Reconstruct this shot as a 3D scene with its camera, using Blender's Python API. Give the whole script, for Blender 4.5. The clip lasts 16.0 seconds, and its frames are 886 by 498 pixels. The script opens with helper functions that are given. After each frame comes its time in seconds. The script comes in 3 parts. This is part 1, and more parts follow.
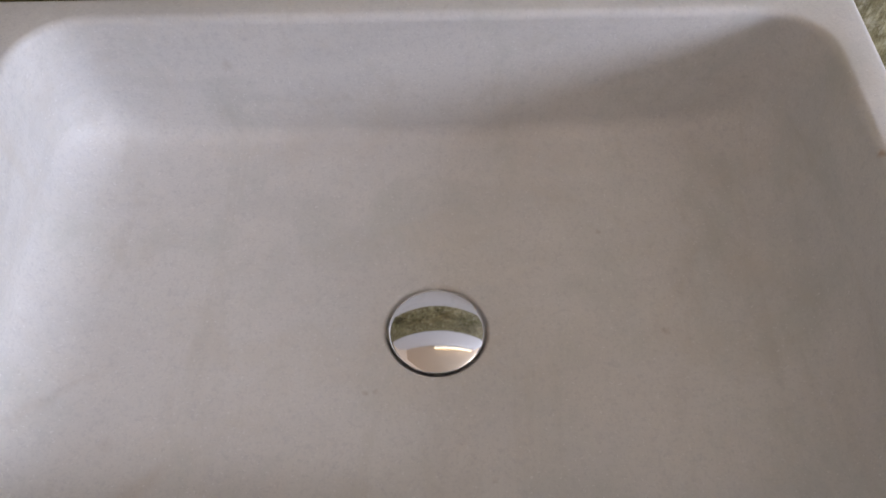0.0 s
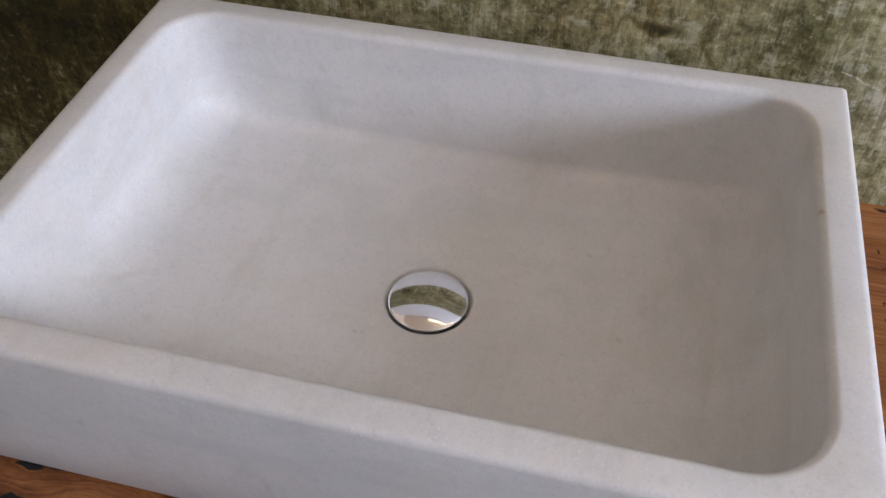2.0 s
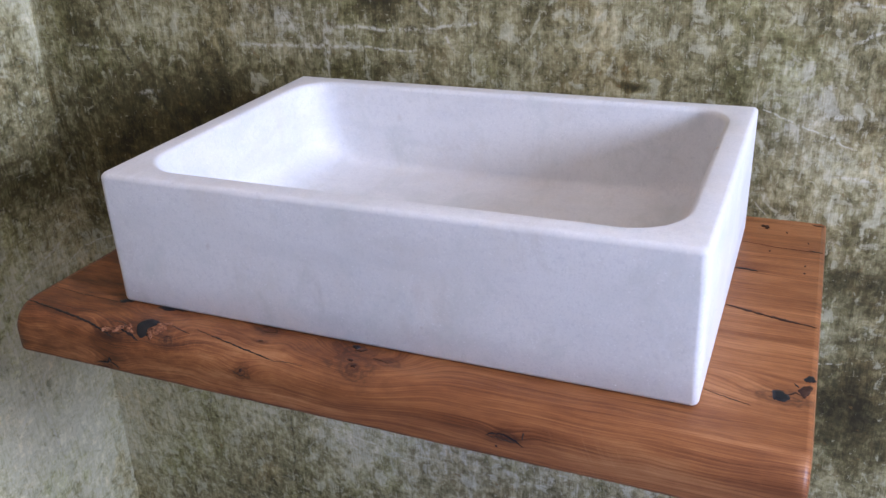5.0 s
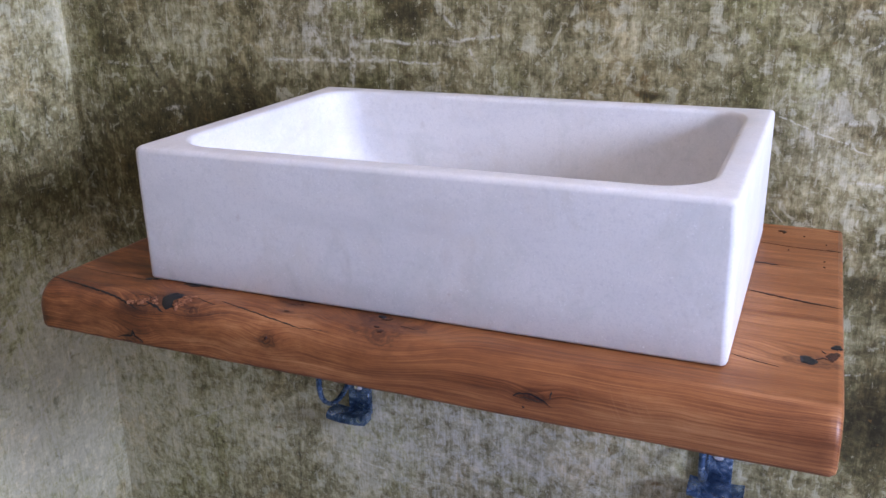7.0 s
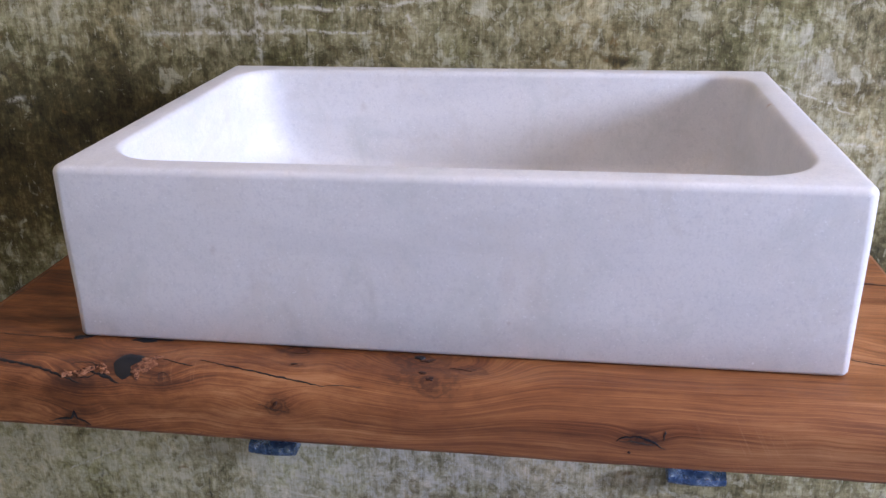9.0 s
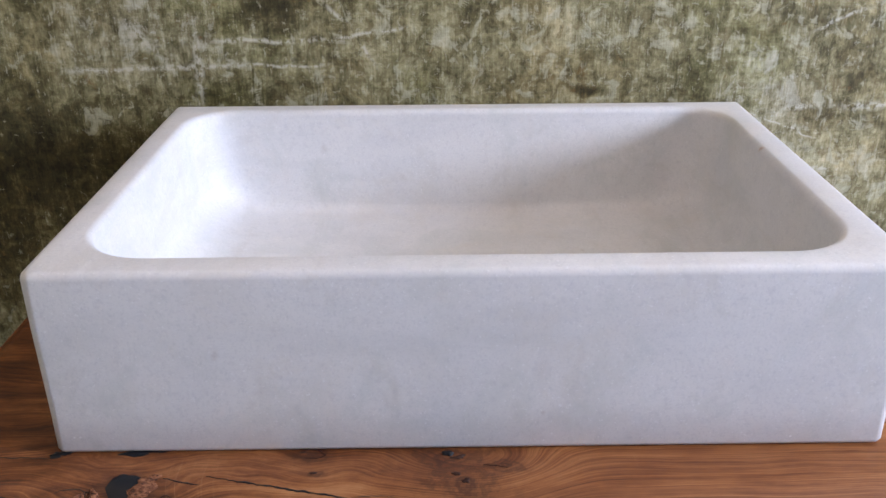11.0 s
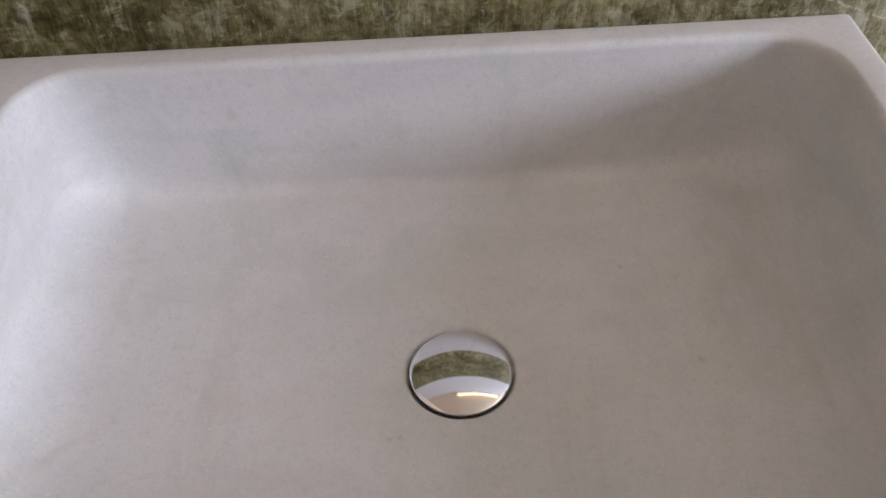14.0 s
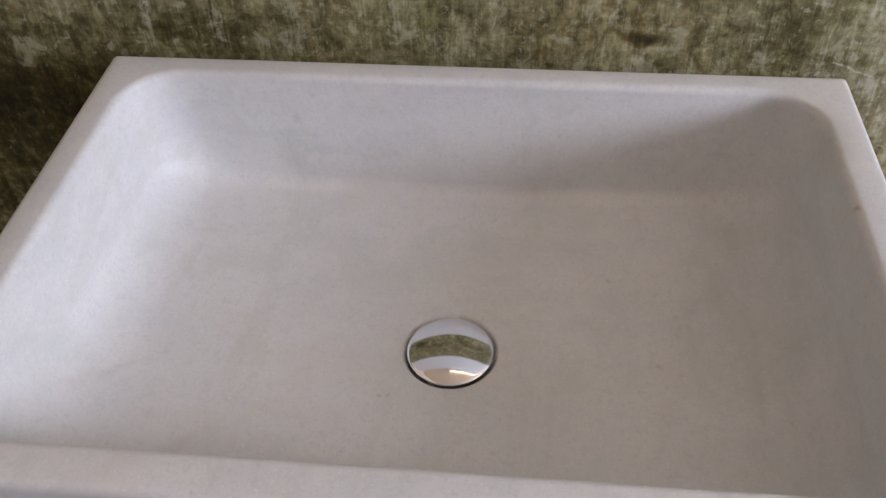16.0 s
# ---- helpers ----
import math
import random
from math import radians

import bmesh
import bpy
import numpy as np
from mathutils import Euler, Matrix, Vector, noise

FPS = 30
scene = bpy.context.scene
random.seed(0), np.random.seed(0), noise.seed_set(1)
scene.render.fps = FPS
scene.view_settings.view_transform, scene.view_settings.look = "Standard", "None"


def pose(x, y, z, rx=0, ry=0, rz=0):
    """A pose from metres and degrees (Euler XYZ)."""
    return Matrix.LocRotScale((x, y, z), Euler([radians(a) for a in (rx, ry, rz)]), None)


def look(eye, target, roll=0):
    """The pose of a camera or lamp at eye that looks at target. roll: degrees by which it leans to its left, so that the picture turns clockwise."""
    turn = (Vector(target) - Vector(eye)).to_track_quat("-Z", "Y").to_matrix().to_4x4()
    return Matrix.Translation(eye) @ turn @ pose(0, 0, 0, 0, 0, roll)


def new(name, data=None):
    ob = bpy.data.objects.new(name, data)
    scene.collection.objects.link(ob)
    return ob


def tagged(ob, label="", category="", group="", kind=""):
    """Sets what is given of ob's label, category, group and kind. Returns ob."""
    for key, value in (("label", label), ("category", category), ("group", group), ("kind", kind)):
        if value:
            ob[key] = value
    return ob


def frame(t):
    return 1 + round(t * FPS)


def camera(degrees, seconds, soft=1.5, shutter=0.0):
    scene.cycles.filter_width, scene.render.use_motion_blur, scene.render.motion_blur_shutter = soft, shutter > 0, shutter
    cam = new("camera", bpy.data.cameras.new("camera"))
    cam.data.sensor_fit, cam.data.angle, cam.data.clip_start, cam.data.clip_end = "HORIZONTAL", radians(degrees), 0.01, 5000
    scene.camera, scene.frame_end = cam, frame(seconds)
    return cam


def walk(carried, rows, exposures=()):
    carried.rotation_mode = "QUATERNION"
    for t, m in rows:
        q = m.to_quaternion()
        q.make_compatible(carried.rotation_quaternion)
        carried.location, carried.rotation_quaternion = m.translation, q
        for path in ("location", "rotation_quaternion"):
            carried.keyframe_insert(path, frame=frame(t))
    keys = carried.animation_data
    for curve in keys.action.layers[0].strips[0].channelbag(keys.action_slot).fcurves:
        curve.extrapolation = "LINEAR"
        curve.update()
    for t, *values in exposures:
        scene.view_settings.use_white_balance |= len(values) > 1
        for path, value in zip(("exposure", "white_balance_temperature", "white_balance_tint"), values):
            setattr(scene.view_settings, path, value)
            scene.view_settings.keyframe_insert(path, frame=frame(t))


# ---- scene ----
cam = camera(53.2, 16.0)
PATH = [
    (0, (-0.011, 0.102, 1.356), (0.048, 1.275, -0.263), 0.8),
    (0.5, (-0.004, 0.104, 1.358), (0.053, 1.266, -0.269), 0.3),
    (0.9, (0.012, 0.081, 1.373), (0.026, 1.266, -0.239), 1.7),
    (1.2, (0.044, 0.054, 1.376), (-0.045, 1.295, -0.189), 1.1),
    (1.5, (0.075, 0.016, 1.377), (-0.13, 1.314, -0.13), 0.4),
    (2, (0.114, -0.035, 1.376), (-0.218, 1.326, -0.052), 0.3),
    (2.4, (0.122, -0.098, 1.384), (-0.214, 1.332, 0.027), 0.6),
    (2.5, (0.121, -0.116, 1.388), (-0.213, 1.326, 0.043), 0.4),
    (2.7, (0.12, -0.159, 1.401), (-0.214, 1.294, 0.069), -0.7),
    (3, (0.133, -0.226, 1.395), (-0.216, 1.289, 0.137), -1.8),
    (3.5, (0.163, -0.293, 1.381), (-0.188, 1.287, 0.208), -2.9),
    (4, (0.234, -0.329, 1.337), (-0.313, 1.302, 0.318), -3.3),
    (4.2, (0.26, -0.347, 1.319), (-0.366, 1.279, 0.337), -3.2),
    (6.3, (0.356, -0.429, 1.157), (-0.409, 1.309, 0.53), -0.8),
    (6.5, (0.351, -0.437, 1.149), (-0.409, 1.304, 0.525), -0.6),
    (7, (0.32, -0.449, 1.159), (-0.427, 1.293, 0.519), -0.8),
    (7.5, (0.229, -0.44, 1.159), (-0.247, 1.387, 0.499), 0.2),
    (8, (0.128, -0.445, 1.166), (-0.161, 1.415, 0.492), 0.1),
    (8.2, (0.11, -0.432, 1.164), (-0.161, 1.427, 0.477), 0.3),
    (8.5, (0.096, -0.394, 1.157), (-0.174, 1.455, 0.445), -0.4),
    (9, (0.082, -0.355, 1.157), (-0.188, 1.484, 0.419), -0.9),
    (9.5, (-0.002, -0.347, 1.168), (-0.055, 1.509, 0.425), 0.0),
    (9.7, (-0.04, -0.35, 1.172), (0.011, 1.504, 0.425), 0.5),
    (11.9, (0.024, -0.193, 1.243), (-0.017, 1.572, 0.305), -1.3),
    (12, (0.031, -0.181, 1.245), (-0.020, 1.573, 0.286), -1.2),
    (12.2, (0.038, -0.154, 1.254), (-0.024, 1.562, 0.236), -1.3),
    (12.5, (0.029, -0.11, 1.258), (-0.042, 1.54, 0.13), -1.6),
    (13, (-0.009, -0.024, 1.282), (-0.019, 1.528, 0.020), -2.0),
    (13.5, (-0.034, 0.041, 1.286), (0.021, 1.540, -0.037), -1.4),
    (14, (-0.034, 0.075, 1.301), (0.076, 1.469, -0.129), -0.7),
    (14.5, (-0.018, 0.069, 1.31), (0.084, 1.416, -0.165), -0.2),
    (14.8, (-0.008, 0.061, 1.321), (0.058, 1.405, -0.158), 0.1),
    (15.2, (-0.003, 0.041, 1.345), (0.033, 1.385, -0.135), -0.2),
    (15.6, (0.011, 0.022, 1.354), (-0.032, 1.406, -0.09), -1.5),
    (16, (0.045, -0.006, 1.356), (-0.128, 1.424, -0.032), -2.1),
]
EXPOSURES = [
    (0, -1.34, 7500, 6), (2.4, -1.18, 7200, 5), (3.5, -0.98, 6650, 7), (4.2, -0.81, 6400, 8), (6.3, -0.65, 6250, 13), (8, -0.64, 6350, 14),
    (9.7, -0.61, 6570, 10), (11.9, -0.77, 7050, 4), (13, -1.09, 7400, 5), (14, -1.32, 7500, 6), (16, -1.28, 7500, 6),
]
walk(cam, [(t, look(eye, target, roll)) for t, eye, target, roll in PATH], EXPOSURES)

# ---- world, window light, lamp ----
world = bpy.data.worlds.new("sky")
scene.world = world
world.use_nodes = True
wn = world.node_tree.nodes
sky = wn.new("ShaderNodeTexSky")
sky.sky_type, sky.sun_disc = "NISHITA", False
sky.sun_elevation, sky.sun_rotation = radians(35), radians(200)
wn["Background"].inputs["Strength"].default_value = 0.12
world.node_tree.links.new(sky.outputs[0], wn["Background"].inputs["Color"])

WALL_N, WALL_W, WALL_E, WALL_S = 0.613, -0.765, 2.4, -2.2
CEIL = 2.3
WIN_Y0, WIN_Y1, WIN_Z0, WIN_Z1 = -0.76, 0.00, 1.50, 1.80

light = bpy.data.lights.new("window_daylight", "AREA")
light.shape, light.size, light.size_y = "RECTANGLE", WIN_Z1 - WIN_Z0 - 0.10, WIN_Y1 - WIN_Y0 - 0.12
light.energy, light.color = 180, (0.62, 0.705, 1.0)
lamp = new("window_daylight", light)
lamp.matrix_world = look((WALL_E - 0.01, (WIN_Y0 + WIN_Y1) / 2, (WIN_Z0 + WIN_Z1) / 2), (0, (WIN_Y0 + WIN_Y1) / 2, (WIN_Z0 + WIN_Z1) / 2))


# ---- node helpers ----
class Mat:
    """A node material with short ways to write its formulas."""

    def __init__(self, name):
        self.m = bpy.data.materials.new(name)
        self.m.use_nodes = True
        self.t = self.m.node_tree
        self.bsdf = self.t.nodes["Principled BSDF"]
        self.pos = self.t.nodes.new("ShaderNodeTexCoord").outputs["Object"]

    def put(self, socket, v):
        if isinstance(v, (int, float)):
            socket.default_value = v
        elif isinstance(v, (tuple, list)):
            socket.default_value = tuple(v) + ((1.0,) if socket.type == "RGBA" and len(v) == 3 else ())
        else:
            self.t.links.new(v, socket)

    def math(self, op, a, b=0.0, c=0.0, clamp=False):
        n = self.t.nodes.new("ShaderNodeMath")
        n.operation, n.use_clamp = op, clamp
        for s, v in zip(n.inputs, (a, b, c)):
            self.put(s, v)
        return n.outputs[0]

    def add(self, *terms):
        out = terms[0]
        for v in terms[1:]:
            out = self.math("ADD", out, v)
        return out

    def mul(self, a, b):
        return self.math("MULTIPLY", a, b)

    def vec(self, op, a, b):
        n = self.t.nodes.new("ShaderNodeVectorMath")
        n.operation = op
        self.put(n.inputs[0], a)
        self.put(n.inputs[1], b)
        return n.outputs["Value"] if op in ("LENGTH", "DISTANCE", "DOT_PRODUCT") else n.outputs[0]

    def split(self, v):
        n = self.t.nodes.new("ShaderNodeSeparateXYZ")
        self.put(n.inputs[0], v)
        return n.outputs

    def join(self, x, y, z):
        n = self.t.nodes.new("ShaderNodeCombineXYZ")
        for s, v in zip(n.inputs, (x, y, z)):
            self.put(s, v)
        return n.outputs[0]

    def noise(self, v, scale=(1, 1, 1), detail=4.0, rough=0.55, distort=0.0):
        n = self.t.nodes.new("ShaderNodeTexNoise")
        self.put(n.inputs["Vector"], self.vec("MULTIPLY", v, scale))
        n.inputs["Scale"].default_value = 1.0
        n.inputs["Detail"].default_value = detail
        n.inputs["Roughness"].default_value = rough
        n.inputs["Distortion"].default_value = distort
        return n.outputs[0]

    def step(self, v, lo, hi, out0=0.0, out1=1.0):
        n = self.t.nodes.new("ShaderNodeMapRange")
        n.interpolation_type = "SMOOTHSTEP"
        for s, w in zip(n.inputs, (v, lo, hi, out0, out1)):
            self.put(s, w)
        return n.outputs[0]

    def ramp(self, v, stops):
        n = self.t.nodes.new("ShaderNodeValToRGB")
        e = n.color_ramp.elements
        while len(e) < len(stops):
            e.new(0.5)
        for el, (p, c) in zip(e, stops):
            el.position, el.color = p, (*c, 1)
        self.put(n.inputs[0], v)
        return n.outputs[0]

    def mix(self, f, a, b, mode="MIX"):
        n = self.t.nodes.new("ShaderNodeMix")
        n.data_type, n.blend_type = "RGBA", mode
        self.put(n.inputs[0], f)
        self.put(n.inputs[6], a)
        self.put(n.inputs[7], b)
        return n.outputs[2]

    def blob(self, v, x, y, z, r):
        """1 at a place, fading to 0 at the distances r."""
        d = self.vec("LENGTH", self.vec("MULTIPLY", self.vec("SUBTRACT", v, (x, y, z)), tuple(1 / k for k in r)), (0, 0, 0))
        return self.step(d, 1.0, 0.0)

    def line(self, u, w, a, b, width):
        """1 along the segment a-b in the plane of u and w."""
        (x0, y0), (x1, y1) = a, b
        le = math.hypot(x1 - x0, y1 - y0)
        cx, cy = (x1 - x0) / le, (y1 - y0) / le
        du, dw = self.math("SUBTRACT", u, x0), self.math("SUBTRACT", w, y0)
        along = self.add(self.mul(du, cx), self.mul(dw, cy))
        off = self.math("ABSOLUTE", self.add(self.mul(du, -cy), self.mul(dw, cx)))
        near = self.step(off, width, 0.0)
        ends = self.mul(self.step(along, 0.0, 0.03), self.step(along, le, le - 0.03))
        return self.mul(near, ends)

    def done(self, color, rough=0.5, metal=0.0, bump=None, strength=0.2, dist=0.001, spec=0.5):
        self.put(self.bsdf.inputs["Base Color"], color)
        self.put(self.bsdf.inputs["Roughness"], rough)
        self.put(self.bsdf.inputs["Metallic"], metal)
        self.put(self.bsdf.inputs["Specular IOR Level"], spec)
        if bump is not None:
            n = self.t.nodes.new("ShaderNodeBump")
            n.inputs["Strength"].default_value, n.inputs["Distance"].default_value = strength, dist
            self.put(n.inputs["Height"], bump)
            self.put(self.bsdf.inputs["Normal"], n.outputs[0])
        return self.m


# ---- materials ----
def wallpaper_material():
    """Distressed printed wallpaper: olive, umber and chalk, with a canvas weave, torn chips and scratches."""
    k = Mat("distressed_wallpaper")
    x, y, z = k.split(k.pos)
    u0 = k.math("SUBTRACT", k.add(x, y), WALL_N)
    v = k.join(u0, 0.0, z)

    def wave(at, scale, detail=4.0, rough=0.55, distort=0.0, shift=0.0):
        at = k.vec("ADD", at, (shift, 0, shift * 0.7)) if shift else at
        return k.math("SUBTRACT", k.noise(at, scale, detail, rough, distort), 0.5)

    v2 = k.join(k.add(u0, k.mul(wave(v, (24, 1, 24), 4), 0.016)), 0.0, k.add(z, k.mul(wave(v, (26, 1, 30), 4, shift=4), 0.014)))
    big = wave(v, (3.2, 1, 3.6), 3, 0.6)
    med = wave(v2, (15, 1, 12), 6, 0.68)
    mottle = wave(v2, (50, 1, 40), 7, 0.70, 0.3)
    fine = wave(v2, (170, 1, 130), 5, 0.72, 0.0, 2)
    thread = wave(v, (560, 1, 34), 3, 0.68)
    thread2 = wave(v, (170, 1, 10), 4, 0.66)
    weft = wave(v, (34, 1, 420), 3, 0.66)
    weft2 = wave(v, (9, 1, 120), 4, 0.62)
    weave = k.add(k.mul(thread, 0.45), k.mul(thread2, 0.42), k.mul(weft, 0.22), k.mul(weft2, 0.22))
    # broad areas of print and painted light or shade: place, reach, how much paler
    areas = (
        (-0.30, 1.05, 0.12, 0.06, 0.07), (-0.186, 1.085, 0.035, 0.035, -0.28), (-0.22, 1.00, 0.10, 0.02, -0.10),
        (-0.48, 0.985, 0.10, 0.035, -0.16), (-0.54, 1.04, 0.09, 0.05, 0.06), (-0.58, 0.945, 0.07, 0.03, -0.08),
        # left of the basin: dark print with its shade painted in
        (-0.40, 0.92, 0.18, 0.06, -0.22), (-0.54, 0.86, 0.20, 0.10, -0.20), (-0.64, 0.80, 0.12, 0.12, -0.13),
        (-0.67, 1.02, 0.06, 0.08, -0.10), (0.135, 0.993, 0.016, 0.006, -0.5), (0.155, 0.990, 0.03, 0.012, 0.10),
        (0.31, 0.99, 0.06, 0.05, 0.12), (0.385, 0.962, 0.035, 0.018, -0.18), (0.41, 1.02, 0.045, 0.035, -0.14),
        (0.38, 0.91, 0.12, 0.05, 0.14), (0.16, 1.06, 0.12, 0.05, 0.08), (0.42, 0.62, 0.06, 0.09, -0.30),
        (0.41, 0.76, 0.08, 0.06, -0.14), (0.46, 0.48, 0.10, 0.07, 0.14), (0.0, 0.47, 0.20, 0.11, 0.20),
        (-0.24, 0.40, 0.14, 0.13, 0.16), (-0.46, 0.44, 0.08, 0.08, 0.22), (-0.31, 0.46, 0.08, 0.06, 0.15), (0.46, 1.06, 0.10, 0.08, 0.08), (-0.60, 0.44, 0.14, 0.16, 0.10), (0.22, 0.52, 0.14, 0.10, 0.08),
        # side wall: window light and the shelf's shadow painted into the print
        (-0.86, 1.08, 0.12, 0.16, 0.10), (-0.90, 0.44, 0.28, 0.28, 0.44), (-0.88, 0.80, 0.14, 0.06, -0.16),
        (-0.84, 0.95, 0.10, 0.08, 0.02), (-0.772, 1.06, 0.022, 0.10, 0.22),
    )
    region = k.mul(big, 0.40)
    for ax, az, rx, rz, amount in areas:
        region = k.add(region, k.mul(k.blob(v2, ax, 0, az, (rx * 1.5, 1, rz * 1.5)), amount))
    tone = k.add(0.46, region, k.mul(med, 0.70), k.mul(mottle, 1.15), k.mul(fine, 0.65), k.mul(weave, 0.52))
    color = k.ramp(tone, ((0.05, (0.034, 0.028, 0.010)), (0.30, (0.105, 0.089, 0.038)), (0.52, (0.245, 0.215, 0.115)), (0.74, (0.42, 0.385, 0.25)), (1.0, (0.60, 0.565, 0.44))))
    # flaked print: pale islands over a darker, browner ground
    flake = k.add(wave(v2, (72, 1, 62), 6, 0.62, 0.7, 41), k.mul(region, 0.35), k.mul(weave, 0.20))
    color = k.mix(k.step(flake, 0.0, -0.09, 0.0, 0.85), color, (0.68, 0.62, 0.52), "MULTIPLY")
    color = k.mix(k.step(flake, 0.0, 0.09, 0.0, 0.85), color, (1.30, 1.28, 1.30), "MULTIPLY")
    # drifting hue: umber here, moss there, a cool sky sheen painted low down
    hue = k.add(0.5, k.mul(wave(v, (6, 1, 5.5), 4, 0.6, 0.0, 6), 1.0), k.mul(mottle, 0.35))
    umber = k.math("MAXIMUM", k.step(hue, 0.50, 0.66, 0.0, 0.65), k.mul(k.blob(v, -0.56, 0, 0.82, (0.30, 1, 0.14)), 0.9))
    color = k.mix(umber, color, (1.08, 0.96, 0.84), "MULTIPLY")
    color = k.mix(k.step(hue, 0.48, 0.34, 0.0, 0.6), color, (0.96, 1.02, 0.80), "MULTIPLY")
    # cool patches of print; the low one paints in bluish sky light
    cool = k.add(k.mul(k.blob(v2, -0.06, 0, 0.46, (0.46, 1, 0.24)), 0.9), k.mul(k.blob(v2, -0.30, 0, 1.06, (0.16, 1, 0.09)), 0.45), k.mul(k.blob(v2, 0.31, 0, 0.98, (0.10, 1, 0.09)), 0.5))
    # stains under the chips
    stain = k.add(wave(v2, (60, 1, 48), 6, 0.66, 0.5, 9), k.mul(region, -0.22), k.mul(weave, 0.25))
    color = k.mix(k.step(stain, 0.10, 0.20, 0.0, 0.48), color, (0.072, 0.053, 0.022))
    moss = k.add(wave(v2, (26, 1, 20), 7, 0.68, 0.4, 17), k.mul(k.blob(v, -0.95, 0, 0.60, (0.24, 1, 0.5)), 0.06))
    color = k.mix(k.step(moss, 0.11, 0.20, 0.0, 0.60), color, (0.090, 0.085, 0.030))
    rust = k.add(wave(v2, (44, 1, 52), 6, 0.70, 0.3, 13), k.mul(k.blob(v2, 0.12, 0, 1.005, (0.045, 1, 0.035)), 0.10))
    color = k.mix(k.step(rust, 0.12, 0.20, 0.0, 0.70), color, (0.175, 0.098, 0.028))
    # torn chalky chips with crisp edges, in two sizes, then scuffs
    torn = k.add(wave(v2, (46, 1, 38), 7, 0.62, 0.9, 21), k.mul(region, 0.30), k.mul(med, 0.20), k.mul(weave, 0.28))
    chalk = k.mix(k.add(0.5, k.mul(fine, 1.6), k.mul(weave, 1.2)), (0.38, 0.35, 0.24), (0.64, 0.605, 0.48))
    color = k.mix(k.step(torn, 0.04, 0.145, 0.0, 0.58), color, chalk)
    chip = k.add(wave(v2, (120, 1, 100), 6, 0.68, 0.6, 31), k.mul(region, 0.20), k.mul(weave, 0.25))
    color = k.mix(k.step(chip, 0.08, 0.140, 0.0, 0.40), color, (0.58, 0.545, 0.42))
    color = k.mix(k.step(chip, -0.110, -0.150, 0.0, 0.45), color, (0.048, 0.040, 0.018))
    scuff = k.mul(k.step(wave(v2, (5, 1, 130), 6, 0.75, 0.0, 3), 0.135, 0.185), k.step(wave(v, (36, 1, 36), 4, 0.7), -0.04, 0.08))
    color = k.mix(k.mul(scuff, 0.55), color, (0.62, 0.59, 0.48))
    shade = k.math("MULTIPLY_ADD", k.add(weave, k.mul(fine, 0.25)), 0.45, 1.0)
    color = k.mix(1.0, color, k.join(shade, shade, shade), "MULTIPLY")
    color = k.mix(1.0, color, (0.98, 1.0, 0.93), "MULTIPLY")
    color = k.mix(cool, color, (0.98, 0.99, 1.26), "MULTIPLY")
    # long scratches, pale and dark
    uz = k.split(v2)
    worn = k.step(k.add(wave(v, (130, 1, 100), 6, 0.75), k.mul(weave, 0.3)), -0.07, 0.05)
    rnd = random.Random(12)
    pale = []
    for i in range(26):
        lu, lz, ang, le = rnd.uniform(-1.10, 0.62), rnd.choice((rnd.uniform(0.34, 0.78), rnd.uniform(0.86, 1.22))), rnd.gauss(0.1, 0.45), rnd.uniform(0.05, 0.20)
        if lu < -0.30 and lz > 0.84:
            continue
        pale.append(((lu, lz), (lu + le * math.cos(ang), lz + le * math.sin(ang)), rnd.uniform(0.0012, 0.0026)))
    pale += [((-0.41, 1.017), (-0.20, 1.023), 0.0046), ((-0.24, 1.022), (-0.12, 1.022), 0.0026), ((-0.262, 1.047), (-0.10, 1.044), 0.0036),
             ((-0.142, 1.090), (-0.098, 1.054), 0.0036), ((-0.102, 1.058), (-0.078, 1.008), 0.0036), ((-0.148, 1.042), (-0.035, 1.062), 0.0030),
             ((-0.262, 1.065), (-0.266, 0.975), 0.0075), ((-0.345, 1.075), (-0.295, 1.025), 0.0090), ((0.325, 0.973), (0.385, 0.973), 0.0055),
             ((0.39, 0.972), (0.50, 0.977), 0.0075), ((0.35, 1.048), (0.42, 1.078), 0.0034), ((0.34, 1.092), (0.47, 1.088), 0.0026),
             ((0.35, 0.907), (0.42, 0.904), 0.0034), ((-0.70, 1.006), (-0.61, 1.000), 0.0045), ((-0.60, 0.935), (-0.54, 0.944), 0.0040),
             ((-0.62, 0.40), (-0.50, 0.46), 0.0025), ((-0.98, 0.42), (-0.78, 0.60), 0.006), ((-0.96, 0.66), (-0.90, 0.34), 0.005),
             ((-0.86, 0.37), (-0.74, 0.43), 0.005), ((-1.0, 0.62), (-0.79, 0.70), 0.004)]
    for color_of, amount, lines in (((0.64, 0.61, 0.49), 0.75, pale),
                                    ((0.028, 0.025, 0.014), 0.7, [((-0.635, 1.045), (-0.565, 0.945), 0.005), ((-0.580, 0.960), (-0.495, 0.862), 0.005),
                                                                  ((-0.56, 0.36), (-0.545, 0.46), 0.003), ((-0.40, 0.30), (-0.39, 0.45), 0.003)])):
        marks = None
        for a, b, wd in lines:
            one = k.line(uz[0], uz[2], a, b, wd)
            marks = one if marks is None else k.math("MAXIMUM", marks, one)
        color = k.mix(k.mul(k.mul(marks, worn), amount), color, color_of)
    return k.done(color, k.add(0.60, k.mul(med, -0.4)), 0, k.add(thread, k.mul(fine, 0.8)), 0.45, 0.0006, 0.35)


